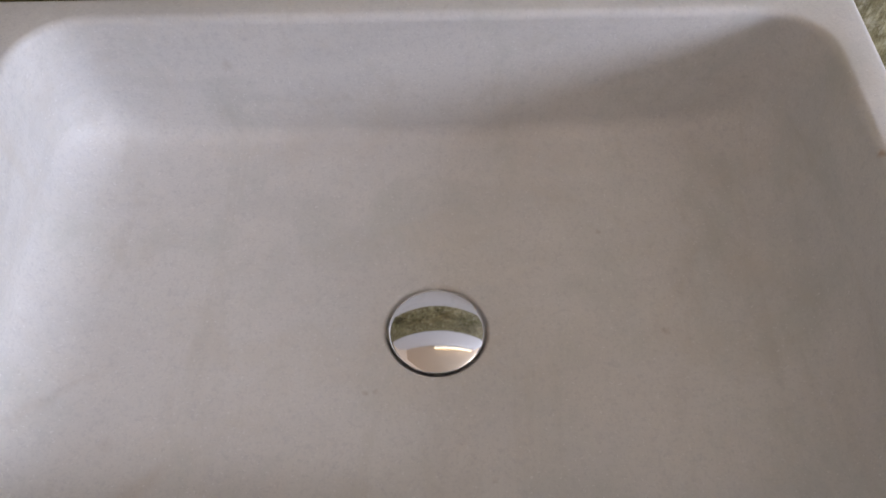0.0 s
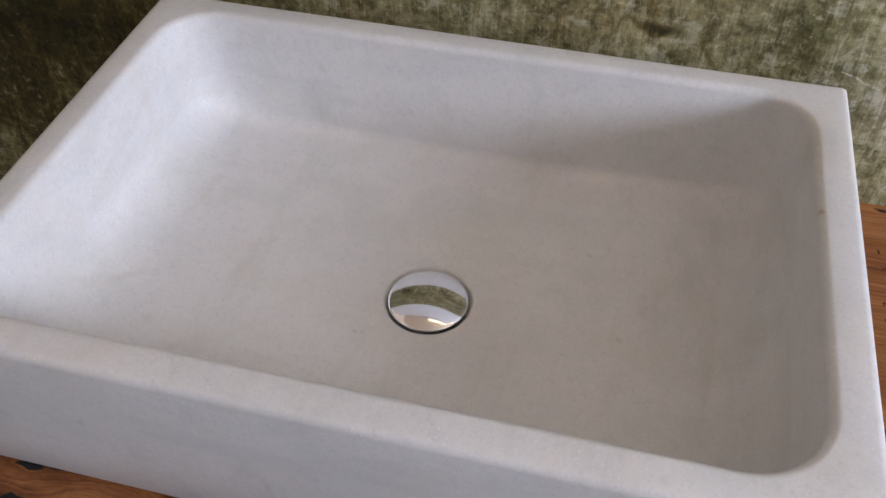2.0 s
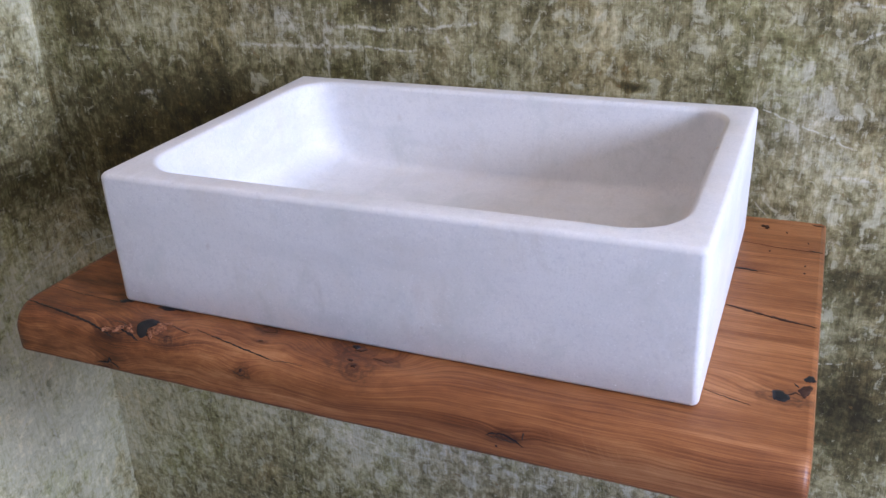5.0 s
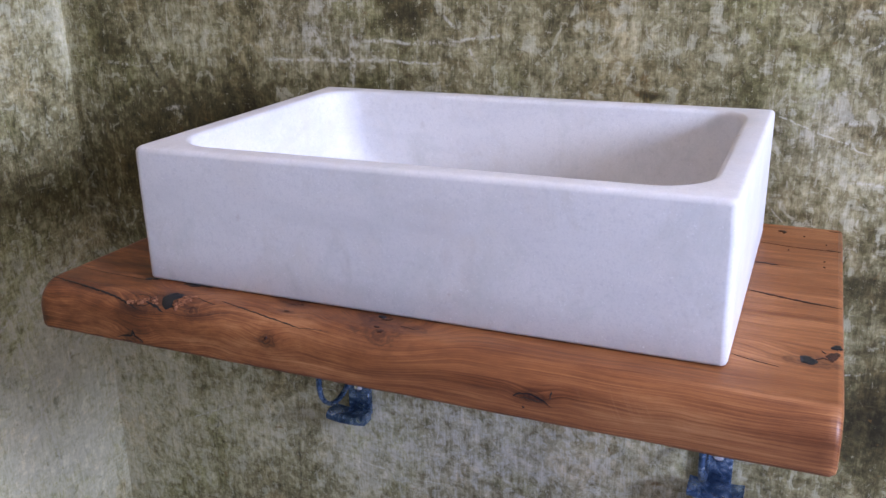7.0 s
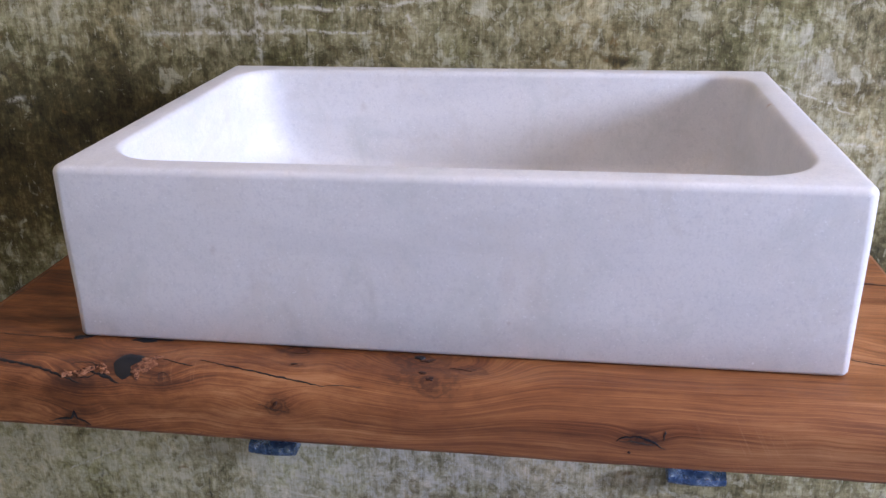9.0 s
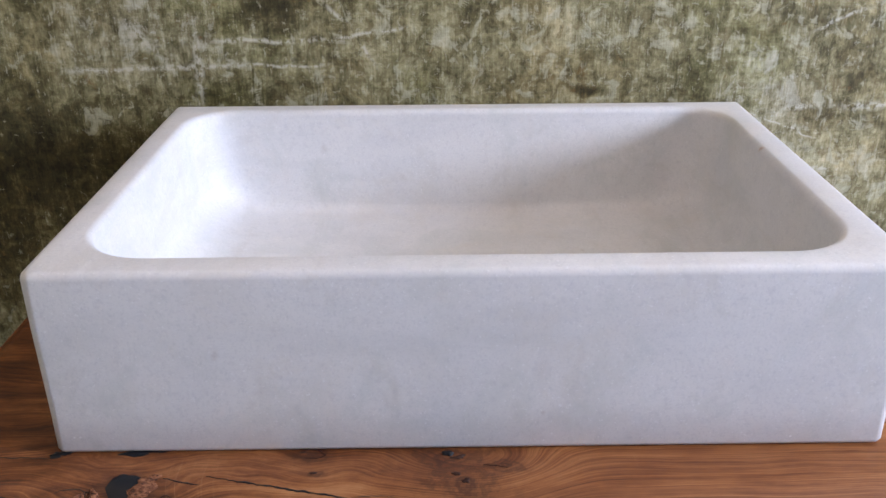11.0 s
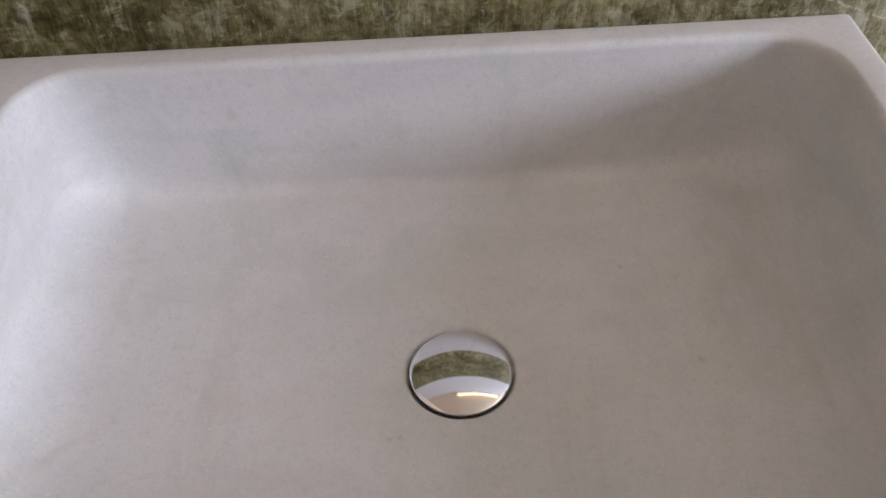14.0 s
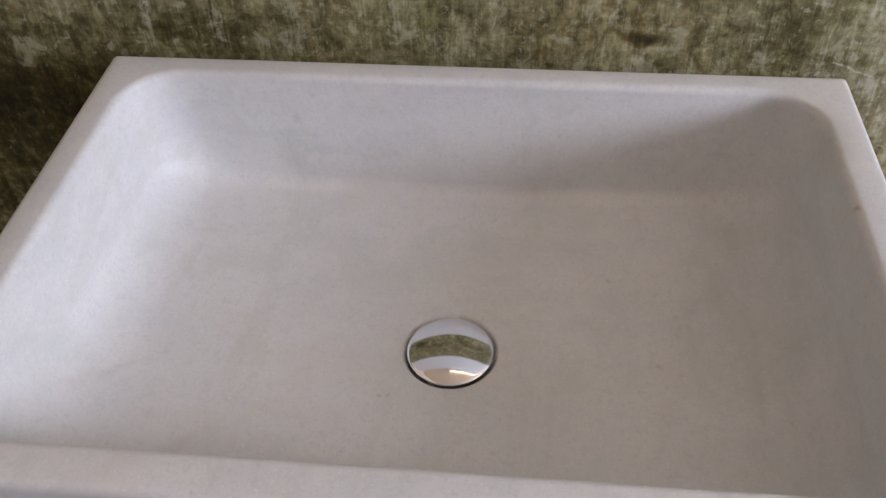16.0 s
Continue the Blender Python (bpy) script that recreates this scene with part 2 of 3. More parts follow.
def marble_material():
    """Honed white marble with faint grey clouds, crystals and a few rusty spots."""
    k = Mat("white_marble")
    cloud = k.noise(k.pos, (9, 12, 18), 5, 0.62, 0.3)
    drift = k.noise(k.vec("ADD", k.pos, (3, 1, 2)), (5, 11, 26), 4, 0.6, 0.4)
    grain = k.noise(k.pos, (520, 520, 520), 3, 0.75)
    grain2 = k.noise(k.pos, (170, 170, 170), 4, 0.7)
    color = k.mix(k.step(cloud, 0.40, 0.68, 0.0, 0.55), (0.72, 0.71, 0.70), (0.63, 0.632, 0.64))
    color = k.mix(k.step(drift, 0.54, 0.70, 0.0, 0.30), color, (0.56, 0.56, 0.555))
    blush = k.noise(k.pos, (4, 5, 5), 3)
    color = k.mix(k.step(blush, 0.5, 0.7, 0.0, 0.35), color, (0.69, 0.655, 0.62))
    streak = k.noise(k.vec("ADD", k.pos, (1, 4, 2)), (26, 4, 20), 5, 0.62, 0.5)
    color = k.mix(k.step(streak, 0.53, 0.70, 0.0, 0.36), color, (0.55, 0.53, 0.49))
    color = k.mix(k.step(grain, 0.48, 0.68, 0.0, 0.27), color, (0.46, 0.46, 0.48))
    color = k.mix(k.step(grain2, 0.50, 0.70, 0.0, 0.26), color, (0.48, 0.48, 0.50))
    stain = k.noise(k.vec("ADD", k.pos, (2, 7, 1)), (13, 15, 9), 6, 0.66, 0.6)
    color = k.mix(k.step(stain, 0.46, 0.70, 0.0, 0.30), color, (0.62, 0.575, 0.51))
    smear = k.noise(k.vec("ADD", k.pos, (6, 2, 9)), (16, 10, 14), 6, 0.64, 0.8)
    color = k.mix(k.step(smear, 0.48, 0.70, 0.0, 0.40), color, (0.53, 0.555, 0.535))
    # faint rusty hairlines wandering across the bowl
    vx, vy, vz = k.split(k.vec("ADD", k.pos, k.vec("MULTIPLY", k.join(k.noise(k.pos, (22, 22, 22), 4, 0.6), k.noise(k.pos, (24, 21, 26), 4, 0.6), 0.5), (0.036, 0.036, 0.0))))
    veins = None
    for a, b, wd in (((-0.225, 0.240), (-0.120, 0.330), 0.009), ((-0.235, 0.330), (-0.165, 0.395), 0.006), ((-0.205, 0.290), (-0.140, 0.300), 0.006),
                     ((0.020, 0.560), (0.044, 0.596), 0.004), ((0.150, 0.300), (0.190, 0.480), 0.010), ((-0.030, 0.290), (0.060, 0.270), 0.006)):
        one = k.line(vx, vy, a, b, wd)
        veins = one if veins is None else k.math("MAXIMUM", veins, one)
    color = k.mix(k.mul(k.mul(veins, k.step(cloud, 0.36, 0.56)), 0.15), color, (0.40, 0.33, 0.26))
    crystal = k.noise(k.vec("ADD", k.pos, (5, 5, 5)), (430, 430, 430), 2, 0.7)
    color = k.mix(k.step(crystal, 0.62, 0.72, 0.0, 0.45), color, (0.86, 0.86, 0.87))
    glint = k.noise(k.pos, (700, 700, 700), 2, 0.8)
    spots = ((-0.135, 0.515, 0.893, 0.0035, 0.5), (-0.134, 0.547, 0.953, 0.004, 0.22), (0.111, 0.456, 0.885, 0.003, 0.5), (0.142, 0.378, 0.885, 0.004, 0.45),
             (0.251, 0.427, 0.991, 0.0045, 0.9), (-0.044, 0.344, 0.880, 0.003, 0.55), (-0.038, 0.345, 0.880, 0.003, 0.5), (0.046, 0.512, 0.890, 0.002, 0.6),
             (0.029, 0.285, 0.886, 0.0035, 0.45), (-0.189, 0.312, 0.894, 0.008, 0.22), (-0.165, 0.202, 0.927, 0.004, 0.35), (0.044, 0.202, 0.913, 0.008, 0.14), (0.046, 0.203, 0.881, 0.0025, 0.4))
    ragged = k.vec("ADD", k.pos, k.vec("MULTIPLY", k.join(k.noise(k.pos, (300, 300, 300), 2), k.noise(k.pos, (310, 280, 330), 2), 0.5), (0.004, 0.004, 0.0)))
    for x, y, z, r, amount in spots:
        f = k.mul(k.blob(ragged, x + 0.002, y + 0.002, z, (r, r, r * 2)), amount)
        color = k.mix(f, color, (0.40, 0.20, 0.07) if amount > 0.8 else (0.34, 0.25, 0.20))
    for x, z in ((-0.2655, 0.864), (-0.2615, 0.864), (0.213, 0.858)):
        color = k.mix(k.blob(k.pos, x, 0.203, z, (0.0014, 0.004, 0.0014)), color, (0.92, 0.92, 0.93))
    rough = k.add(0.46, k.step(glint, 0.70, 0.76, 0.0, -0.28), k.mul(cloud, 0.08))
    k.bsdf.inputs["Subsurface Weight"].default_value = 0.12
    k.bsdf.inputs["Subsurface Radius"].default_value = (0.006, 0.005, 0.004)
    return k.done(color, rough, 0, k.add(k.mul(grain, 0.5), k.noise(k.pos, (90, 90, 90), 3)), 0.06, 0.0006, 0.45)


KNOTS = ((-0.224, 0.168, 0.848, 0.030), (-0.196, 0.160, 0.842, 0.014), (-0.112, 0.152, 0.830, 0.014), (-0.108, 0.198, 0.850, 0.020),
         (-0.105, 0.178, 0.850, 0.012), (-0.014, 0.196, 0.850, 0.044), (-0.006, 0.171, 0.849, 0.036), (0.020, 0.186, 0.850, 0.022), (0.138, 0.152, 0.824, 0.012),
         (0.338, 0.240, 0.850, 0.030), (-0.262, 0.155, 0.838, 0.022), (-0.267, 0.152, 0.808, 0.018))


def wood_material():
    """Oiled reddish hardwood with lively grain that bends round its knots."""
    k = Mat("oiled_hardwood")
    x, y, z = k.split(k.pos)
    jit = k.noise(k.pos, (60, 60, 60), 4, 0.6)
    lift, mask, heart = None, None, None
    for kx, ky, kz, r in KNOTS:
        d = k.add(k.vec("DISTANCE", k.vec("MULTIPLY", k.pos, (0.6, 1, 1)), (kx * 0.6, ky, kz)), k.mul(k.math("SUBTRACT", jit, 0.5), r * 1.1))
        f = k.step(d, r * 1.2, r * 0.1)
        even = k.step(k.vec("DISTANCE", k.vec("MULTIPLY", k.pos, (0.6, 1, 1)), (kx * 0.6, ky, kz)), r * 1.5, 0.0)
        ring = k.add(0.62, k.mul(k.math("SINE", k.mul(d, 26 / r)), 0.30))
        h = k.mul(k.step(d, r * 0.70, r * 0.10), ring)
        lift = k.mul(even, r * 0.55) if lift is None else k.add(lift, k.mul(even, r * 0.55))
        mask = f if mask is None else k.math("MAXIMUM", mask, f)
        heart = h if heart is None else k.math("MAXIMUM", heart, h)
    wild = k.step(x, 0.04, -0.16, 0.30, 1.0)
    warp = k.noise(k.pos, (4, 12, 12), 2, 0.5)
    figure = k.noise(k.pos, (14, 32, 32), 2, 0.5)
    across = k.add(y, k.mul(z, 1.0), k.mul(warp, 0.014), k.mul(k.mul(figure, wild), 0.026), lift)
    g = k.join(x, across, k.mul(z, 0.3))
    band = k.noise(g, (3.5, 75, 8), 5, 0.62, 0.2)
    fine = k.noise(g, (9, 620, 40), 5, 0.74)
    pore = k.noise(g, (38, 1500, 200), 3, 0.6)
    ring = k.math("SINE", k.add(k.mul(across, 1750), k.mul(k.noise(g, (3, 90, 6), 3, 0.5), 9.0)))
    ring = k.mul(ring, k.step(k.noise(k.pos, (6, 26, 26), 3), 0.35, 0.65, 0.2, 1.0))
    mottle = k.noise(k.pos, (30, 75, 75), 7, 0.70)
    broad = k.noise(k.pos, (5, 14, 14), 4, 0.6)
    # tone also runs darker to the left end, paler to the right
    tone = k.add(0.458, k.mul(k.math("SUBTRACT", band, 0.5), 0.62), k.mul(k.math("SUBTRACT", fine, 0.5), 1.0), k.mul(ring, 0.032), k.mul(mask, -0.10),
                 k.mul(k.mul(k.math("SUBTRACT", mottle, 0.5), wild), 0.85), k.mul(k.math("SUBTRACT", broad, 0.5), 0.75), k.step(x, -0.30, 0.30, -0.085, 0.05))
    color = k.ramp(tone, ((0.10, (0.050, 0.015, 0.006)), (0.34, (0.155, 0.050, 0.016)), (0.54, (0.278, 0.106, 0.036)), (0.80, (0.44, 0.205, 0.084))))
    color = k.mix(k.step(pore, 0.56, 0.70, 0.0, 0.36), color, (0.10, 0.032, 0.012))
    dark = k.noise(g, (3.0, 36, 6), 6, 0.68, 0.3)
    color = k.mix(k.step(dark, 0.60, 0.74, 0.0, 0.6), color, (0.12, 0.034, 0.014))
    color = k.mix(k.mul(heart, 0.80), color, (0.040, 0.014, 0.008))
    # saw and sanding marks across the front
    saw = k.mul(k.step(k.noise(k.join(k.add(x, k.mul(z, 0.5)), 0.0, z), (520, 1, 9), 2), 0.60, 0.72), k.step(k.noise(k.pos, (7, 7, 30), 2), 0.60, 0.70))
    color = k.mix(k.mul(saw, 0.15), color, (0.60, 0.34, 0.18))
    rough = k.add(0.34, k.mul(fine, 0.20))
    return k.done(color, rough, 0, k.add(k.mul(fine, 0.7), k.mul(pore, -0.6), k.mul(saw, 0.5)), 0.22, 0.0006, 0.36)


def plain(name, color, rough, metal=0.0, scale=40, vary=0.12, bump=0.1, spec=0.5):
    k = Mat(name)
    n = k.noise(k.pos, (scale,) * 3, 5, 0.6)
    n2 = k.noise(k.pos, (scale * 9,) * 3, 3, 0.6)
    lo, hi = tuple(c * (1 - vary) for c in color), tuple(min(1, c * (1 + vary)) for c in color)
    c = k.mix(n, lo, hi)
    return k.done(c, k.add(rough - 0.05, k.mul(n2, 0.1)), metal, k.add(n, n2), bump, 0.0005, spec)


def burl_material():
    """Torn burl fibres: pinkish brown crests with near-black fissures."""
    k = Mat("torn_burl_wood")
    crest = k.noise(k.pos, (210, 330, 330), 5, 0.68, 1.2)
    fibre = k.noise(k.pos, (300, 900, 900), 3, 0.7)
    color = k.ramp(k.add(k.mul(crest, 0.75), k.mul(fibre, 0.25)), ((0.40, (0.018, 0.009, 0.006)), (0.46, (0.150, 0.050, 0.020)), (0.56, (0.36, 0.150, 0.070)), (0.70, (0.52, 0.27, 0.155))))
    return k.done(color, 0.55, 0, crest, 1.0, 0.003, 0.3)


def iron_material():
    """Hammered blue-black iron, with bright bluish highlights painted into its colour."""
    k = Mat("blue_black_forged_iron")
    hammer = k.noise(k.pos, (55, 55, 55), 3, 0.5)
    gleam = k.noise(k.pos, (120, 120, 160), 5, 0.65)
    color = k.ramp(k.add(k.mul(hammer, 0.55), k.mul(gleam, 0.45)), ((0.34, (0.020, 0.038, 0.078)), (0.50, (0.075, 0.135, 0.25)), (0.62, (0.34, 0.44, 0.58))))
    return k.done(color, k.step(gleam, 0.35, 0.65, 0.38, 0.20), 0.8, k.add(hammer, k.mul(gleam, 0.4)), 0.8, 0.0025, 0.6)


WALLPAPER, MARBLE, WOOD = wallpaper_material(), marble_material(), wood_material()
# unseen walls; blue-grey chosen to bounce cool light onto the basin front
ROOM = plain("blue_grey_bounce_walls", (0.22, 0.26, 0.365), 0.8, scale=6, vary=0.05)
PLASTER = plain("white_plaster", (0.74, 0.74, 0.75), 0.8, scale=6, vary=0.04)
# unseen upper side wall; cream added to warm the bowl's bounced light
CREAM = plain("cream_bounce_wall", (0.72, 0.57, 0.42), 0.8, scale=6, vary=0.05)
CEILING = plain("peach_ceiling_paint", (0.78, 0.61, 0.44), 0.85, scale=4, vary=0.04)
# unseen floor, made pale so light bounces up under the shelf
FLOOR = plain("pale_grey_bounce_floor", (0.46, 0.45, 0.46), 0.5, scale=5, vary=0.12)
EPOXY = plain("black_epoxy", (0.010, 0.011, 0.013), 0.38, scale=150, vary=0.3, bump=0.15, spec=0.3)
BURL = burl_material()
KNOTWOOD = plain("dark_knot_wood", (0.040, 0.015, 0.008), 0.5, scale=170, vary=0.6, bump=0.4, spec=0.3)
CRACK = plain("dark_crack_fill", (0.030, 0.018, 0.012), 0.5, scale=200, vary=0.5, bump=0.3)
CHROME = plain("polished_chrome", (0.86, 0.86, 0.87), 0.07, 1.0, vary=0.01, bump=0.0)
IRON = iron_material()
STEEL = plain("bright_screw_steel", (0.6, 0.62, 0.66), 0.25, 1.0, bump=0.1)
PVC = plain("white_window_frame", (0.80, 0.80, 0.80), 0.35, vary=0.02, bump=0.02)


def glass_material():
    k = Mat("window_glass")
    k.bsdf.inputs["Transmission Weight"].default_value = 1.0
    k.bsdf.inputs["IOR"].default_value = 1.45
    return k.done((1, 1, 1), 0.0)


def tube_material():
    k = Mat("lit_lamp_tube")
    k.put(k.bsdf.inputs["Emission Color"], (1.0, 0.83, 0.58))
    k.bsdf.inputs["Emission Strength"].default_value = LAMP
    return k.done((0.8, 0.8, 0.8), 0.4)


LAMP = 6.0
GLASS, TUBE = glass_material(), tube_material()


# ---- mesh helpers ----
def part(name, bm, material, parent=None, label="", smooth=False):
    """Links a bmesh as one object under a thing or a part."""
    me = bpy.data.meshes.new(name)
    bmesh.ops.recalc_face_normals(bm, faces=bm.faces)
    if smooth:
        for f in bm.faces:
            f.smooth = True
    bm.to_mesh(me)
    bm.free()
    me.materials.append(material)
    ob = new(name, me)
    ob.parent = parent
    return tagged(ob, label) if label else ob


def box(x0, x1, y0, y1, z0, z1, bevel=0.0, seg=2, bm=None):
    own = bm is None
    bm = bm or bmesh.new()
    m = Matrix.Translation(((x0 + x1) / 2, (y0 + y1) / 2, (z0 + z1) / 2)) @ Matrix.Diagonal((x1 - x0, y1 - y0, z1 - z0, 1))
    made = bmesh.ops.create_cube(bm, size=1, matrix=m)
    if bevel and own:
        bmesh.ops.bevel(bm, geom=bm.edges[:], offset=bevel, segments=seg, profile=0.5, affect="EDGES")
    return bm


def loft(loops, close_first=True, close_last=True):
    """A skin over closed loops of equally many points."""
    bm = bmesh.new()
    rows = [[bm.verts.new(p) for p in lp] for lp in loops]
    n = len(rows[0])
    for a, b in zip(rows, rows[1:]):
        for i in range(n):
            bm.faces.new((a[i], a[(i + 1) % n], b[(i + 1) % n], b[i]))
    if close_first:
        bm.faces.new(rows[0][::-1])
    if close_last:
        bm.faces.new(rows[-1])
    return bm


def tube(path, radius, sides=10, flat=1.0):
    """A bar swept along a path in the plane of y and z; flat widens it along x."""
    loops = []
    for i, p in enumerate(path):
        a, b = Vector(path[max(0, i - 1)]), Vector(path[min(len(path) - 1, i + 1)])
        d = (b - a).normalized()
        side = Vector((1, 0, 0))
        up = d.cross(side).normalized()
        loops.append([Vector(p) + side * (radius * flat * math.cos(q)) + up * (radius * math.sin(q)) for q in (2 * math.pi * j / sides for j in range(sides))])
    return loft(loops)


# ---- room ----
def wall(name, bm, material, label):
    return tagged(part(name, bm, material), label, "wall", kind="structure")


SPLIT = 1.38
wall("wall_north", box(WALL_W, WALL_E, WALL_N, WALL_N + 0.12, 0, SPLIT), WALLPAPER, "wall with distressed olive and grey wallpaper")
wall("wall_north_upper", box(WALL_W, WALL_E, WALL_N, WALL_N + 0.12, SPLIT, CEIL), PLASTER, "plain white painted wall above the wallpaper")
wall("wall_west", box(WALL_W - 0.12, WALL_W, WALL_S, WALL_N + 0.12, 0, SPLIT), WALLPAPER, "side wall with distressed olive and grey wallpaper")
wall("wall_west_upper", box(WALL_W - 0.12, WALL_W, WALL_S, WALL_N + 0.12, SPLIT, CEIL), CREAM, "assumed unseen upper side wall, cream to bounce warm light")
wall("wall_south", box(WALL_W - 0.12, WALL_E, WALL_S - 0.12, WALL_S, 0, CEIL), ROOM, "assumed unseen wall, blue-grey to bounce cool light")
bm = box(WALL_E, WALL_E + 0.2, WALL_S - 0.12, WIN_Y0, 0, CEIL)
box(WALL_E, WALL_E + 0.2, WIN_Y1, WALL_N + 0.12, 0, CEIL, bm=bm)
box(WALL_E, WALL_E + 0.2, WIN_Y0, WIN_Y1, 0, WIN_Z0, bm=bm)
box(WALL_E, WALL_E + 0.2, WIN_Y0, WIN_Y1, WIN_Z1, CEIL, bm=bm)
wall("wall_east", bm, ROOM, "assumed unseen wall with a window opening, blue-grey to bounce cool light")
tagged(part("ceiling", box(WALL_W - 0.12, WALL_E + 0.2, WALL_S - 0.12, WALL_N + 0.12, CEIL, CEIL + 0.12), CEILING), "pale peach painted ceiling", "ceiling", kind="structure")
tagged(part("floor", box(WALL_W - 0.12, WALL_E + 0.2, WALL_S - 0.12, WALL_N + 0.12, -0.12, 0), FLOOR), "assumed unseen grey floor, pale to bounce light upwards", "floor", kind="structure")

window = tagged(new("window_1"), "white framed window in the side wall", "window", kind="structure")
window.location = (WALL_E + 0.1, (WIN_Y0 + WIN_Y1) / 2, WIN_Z0)
hw, hh = (WIN_Y1 - WIN_Y0) / 2, WIN_Z1 - WIN_Z0
for y0, y1, z0, z1 in ((-hw, -hw + 0.06, 0, hh), (hw - 0.06, hw, 0, hh), (-hw + 0.06, hw - 0.06, 0, 0.06), (-hw + 0.06, hw - 0.06, hh - 0.06, hh), (-0.03, 0.03, 0.06, hh - 0.06)):
    part("window_frame", box(-0.03, 0.03, y0, y1, z0, z1, 0.004), PVC, window)
for y0, y1 in ((-hw + 0.06, -0.03), (0.03, hw - 0.06)):
    pane = part("pane", box(-0.004, 0.004, y0, y1, 0.06, hh - 0.06), GLASS, window)
    pane.visible_shadow = False

# the lit tube lamp under the ceiling
fixture = tagged(new("wall_lamp"), "white tube lamp on the wall below the ceiling", "lamp")
fixture.location = (0.42, WALL_N, CEIL - 0.062)
part("housing", box(-0.49, 0.49, -0.05, 0, 0, 0.05, 0.006), PVC, fixture)
bm = bmesh.new()
bmesh.ops.create_cone(bm, cap_ends=True, segments=20, radius1=0.013, radius2=0.013, depth=0.93, matrix=pose(0, -0.068, 0.025, 0, 90, 0))
part("lamp_tube", bm, TUBE, fixture, "glowing warm white tube")


# ---- wooden shelf ----
SX0, SX1, TOP, BOTTOM = -0.387, 0.361, 0.850, 0.8025
EDGE_Y, FRONT_Y, ROUND_Z = 0.178, 0.152, 0.825


def shelf_point(x, s, lift=0.0):
    """A point on the shelf's skin: s metres forward from where the top begins to round over (minus: back on the top)."""
    arc = 0.040
    if s <= 0:
        return Vector((x, EDGE_Y - s, TOP + lift))
    if s < arc:
        a = s / arc * math.pi / 2
        n = Vector((0, -math.sin(a) / 0.026, math.cos(a) / 0.025)).normalized()
        return Vector((x, EDGE_Y - 0.026 * math.sin(a), ROUND_Z + 0.025 * math.cos(a))) + n * lift
    return Vector((x, FRONT_Y - lift, ROUND_Z - (s - arc)))


def shelf_mesh():
    """The slab: a rounded live front edge, softened ends, a slightly wavy lower arris."""
    loops = []
    xs = [SX0, SX0 + 0.0015, SX0 + 0.004, SX0 + 0.008, SX0 + 0.013, SX0 + 0.018] + [SX0 + 0.018 + (SX1 - 0.012 - SX0 - 0.018) * i / 60 for i in range(1, 60)] + [SX1 - 0.012, SX1 - 0.005, SX1 - 0.001, SX1]
    for x in xs:
        dl, dr = x - SX0, SX1 - x
        cut = 0.0
        if dl < 0.013:
            cut = 0.013 - math.sqrt(max(0, 0.013 ** 2 - (0.013 - dl) ** 2))
        if dr < 0.005:
            cut = max(cut, 0.005 - math.sqrt(max(0, 0.005 ** 2 - (0.005 - dr) ** 2)))
        soft = min(cut, 0.005)
        wave = 0.0012 * noise.noise(Vector((x * 16, 0, 3))) + 0.0005 * noise.noise(Vector((x * 70, 5, 0)))
        ring = [Vector((x, WALL_N - 0.001, BOTTOM + soft)), Vector((x, WALL_N - 0.001, TOP - soft)), Vector((x, 0.40, TOP - soft)), Vector((x, 0.25, TOP - soft))]
        for i in range(11):
            p = shelf_point(x, 0.040 * i / 10)
            p.y += cut + wave * i / 10
            p.z -= soft
            ring.append(p)
        for f in (0.3, 0.6, 0.85, 0.97):
            ring.append(Vector((x, FRONT_Y + cut + wave, ROUND_Z - (ROUND_Z - BOTTOM) * f + soft * f)))
        ring.append(Vector((x, FRONT_Y + cut + 0.002, BOTTOM + soft)))
        ring.append(Vector((x, 0.35, BOTTOM + soft)))
        loops.append(ring)
    return loft(loops)


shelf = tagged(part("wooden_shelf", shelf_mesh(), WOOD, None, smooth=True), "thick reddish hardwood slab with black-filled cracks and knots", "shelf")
me = shelf.data
for p in me.polygons:
    p.use_smooth = abs(p.normal.x) < 0.6 and abs(p.normal.z) < 0.995


def crack(points, width, material=CRACK, name="crack", seed=0):
    """A ragged filled crack that follows the slab's skin, tapering at both ends."""
    rnd = random.Random(seed)
    fine = []
    for (x0, s0), (x1, s1) in zip(points, points[1:]):
        n = max(2, int(math.hypot(x1 - x0, s1 - s0) / 0.0025))
        fine += [(x0 + (x1 - x0) * i / n, s0 + (s1 - s0) * i / n) for i in range(n)]
    fine.append(points[-1])
    bm = bmesh.new()
    rows, total = [], len(fine) - 1
    for i, (x, s) in enumerate(fine):
        t = i / total
        w = 0.72 * width * (0.25 + 0.75 * math.sin(math.pi * min(1, max(0, t))) ** 0.6) * rnd.uniform(0.55, 1.25) / 2
        if i in (0, total):
            w = 0.0002
        off = rnd.uniform(-0.0005, 0.0005)
        a, b = fine[max(0, i - 1)], fine[min(total, i + 1)]
        le = math.hypot(b[0] - a[0], b[1] - a[1]) or 1
        nx, ns = -(b[1] - a[1]) / le, (b[0] - a[0]) / le
        rows.append([bm.verts.new(shelf_point(x + nx * (k * w + off), s + ns * (k * w + off), h)) for k, h in ((-1, 0.0001), (-0.4, 0.0004), (0.4, 0.0004), (1, 0.0001))])
    for a, b in zip(rows, rows[1:]):
        for j in range(3):
            bm.faces.new((a[j], a[j + 1], b[j + 1], b[j]))
    return part(name, bm, material, shelf, smooth=True)


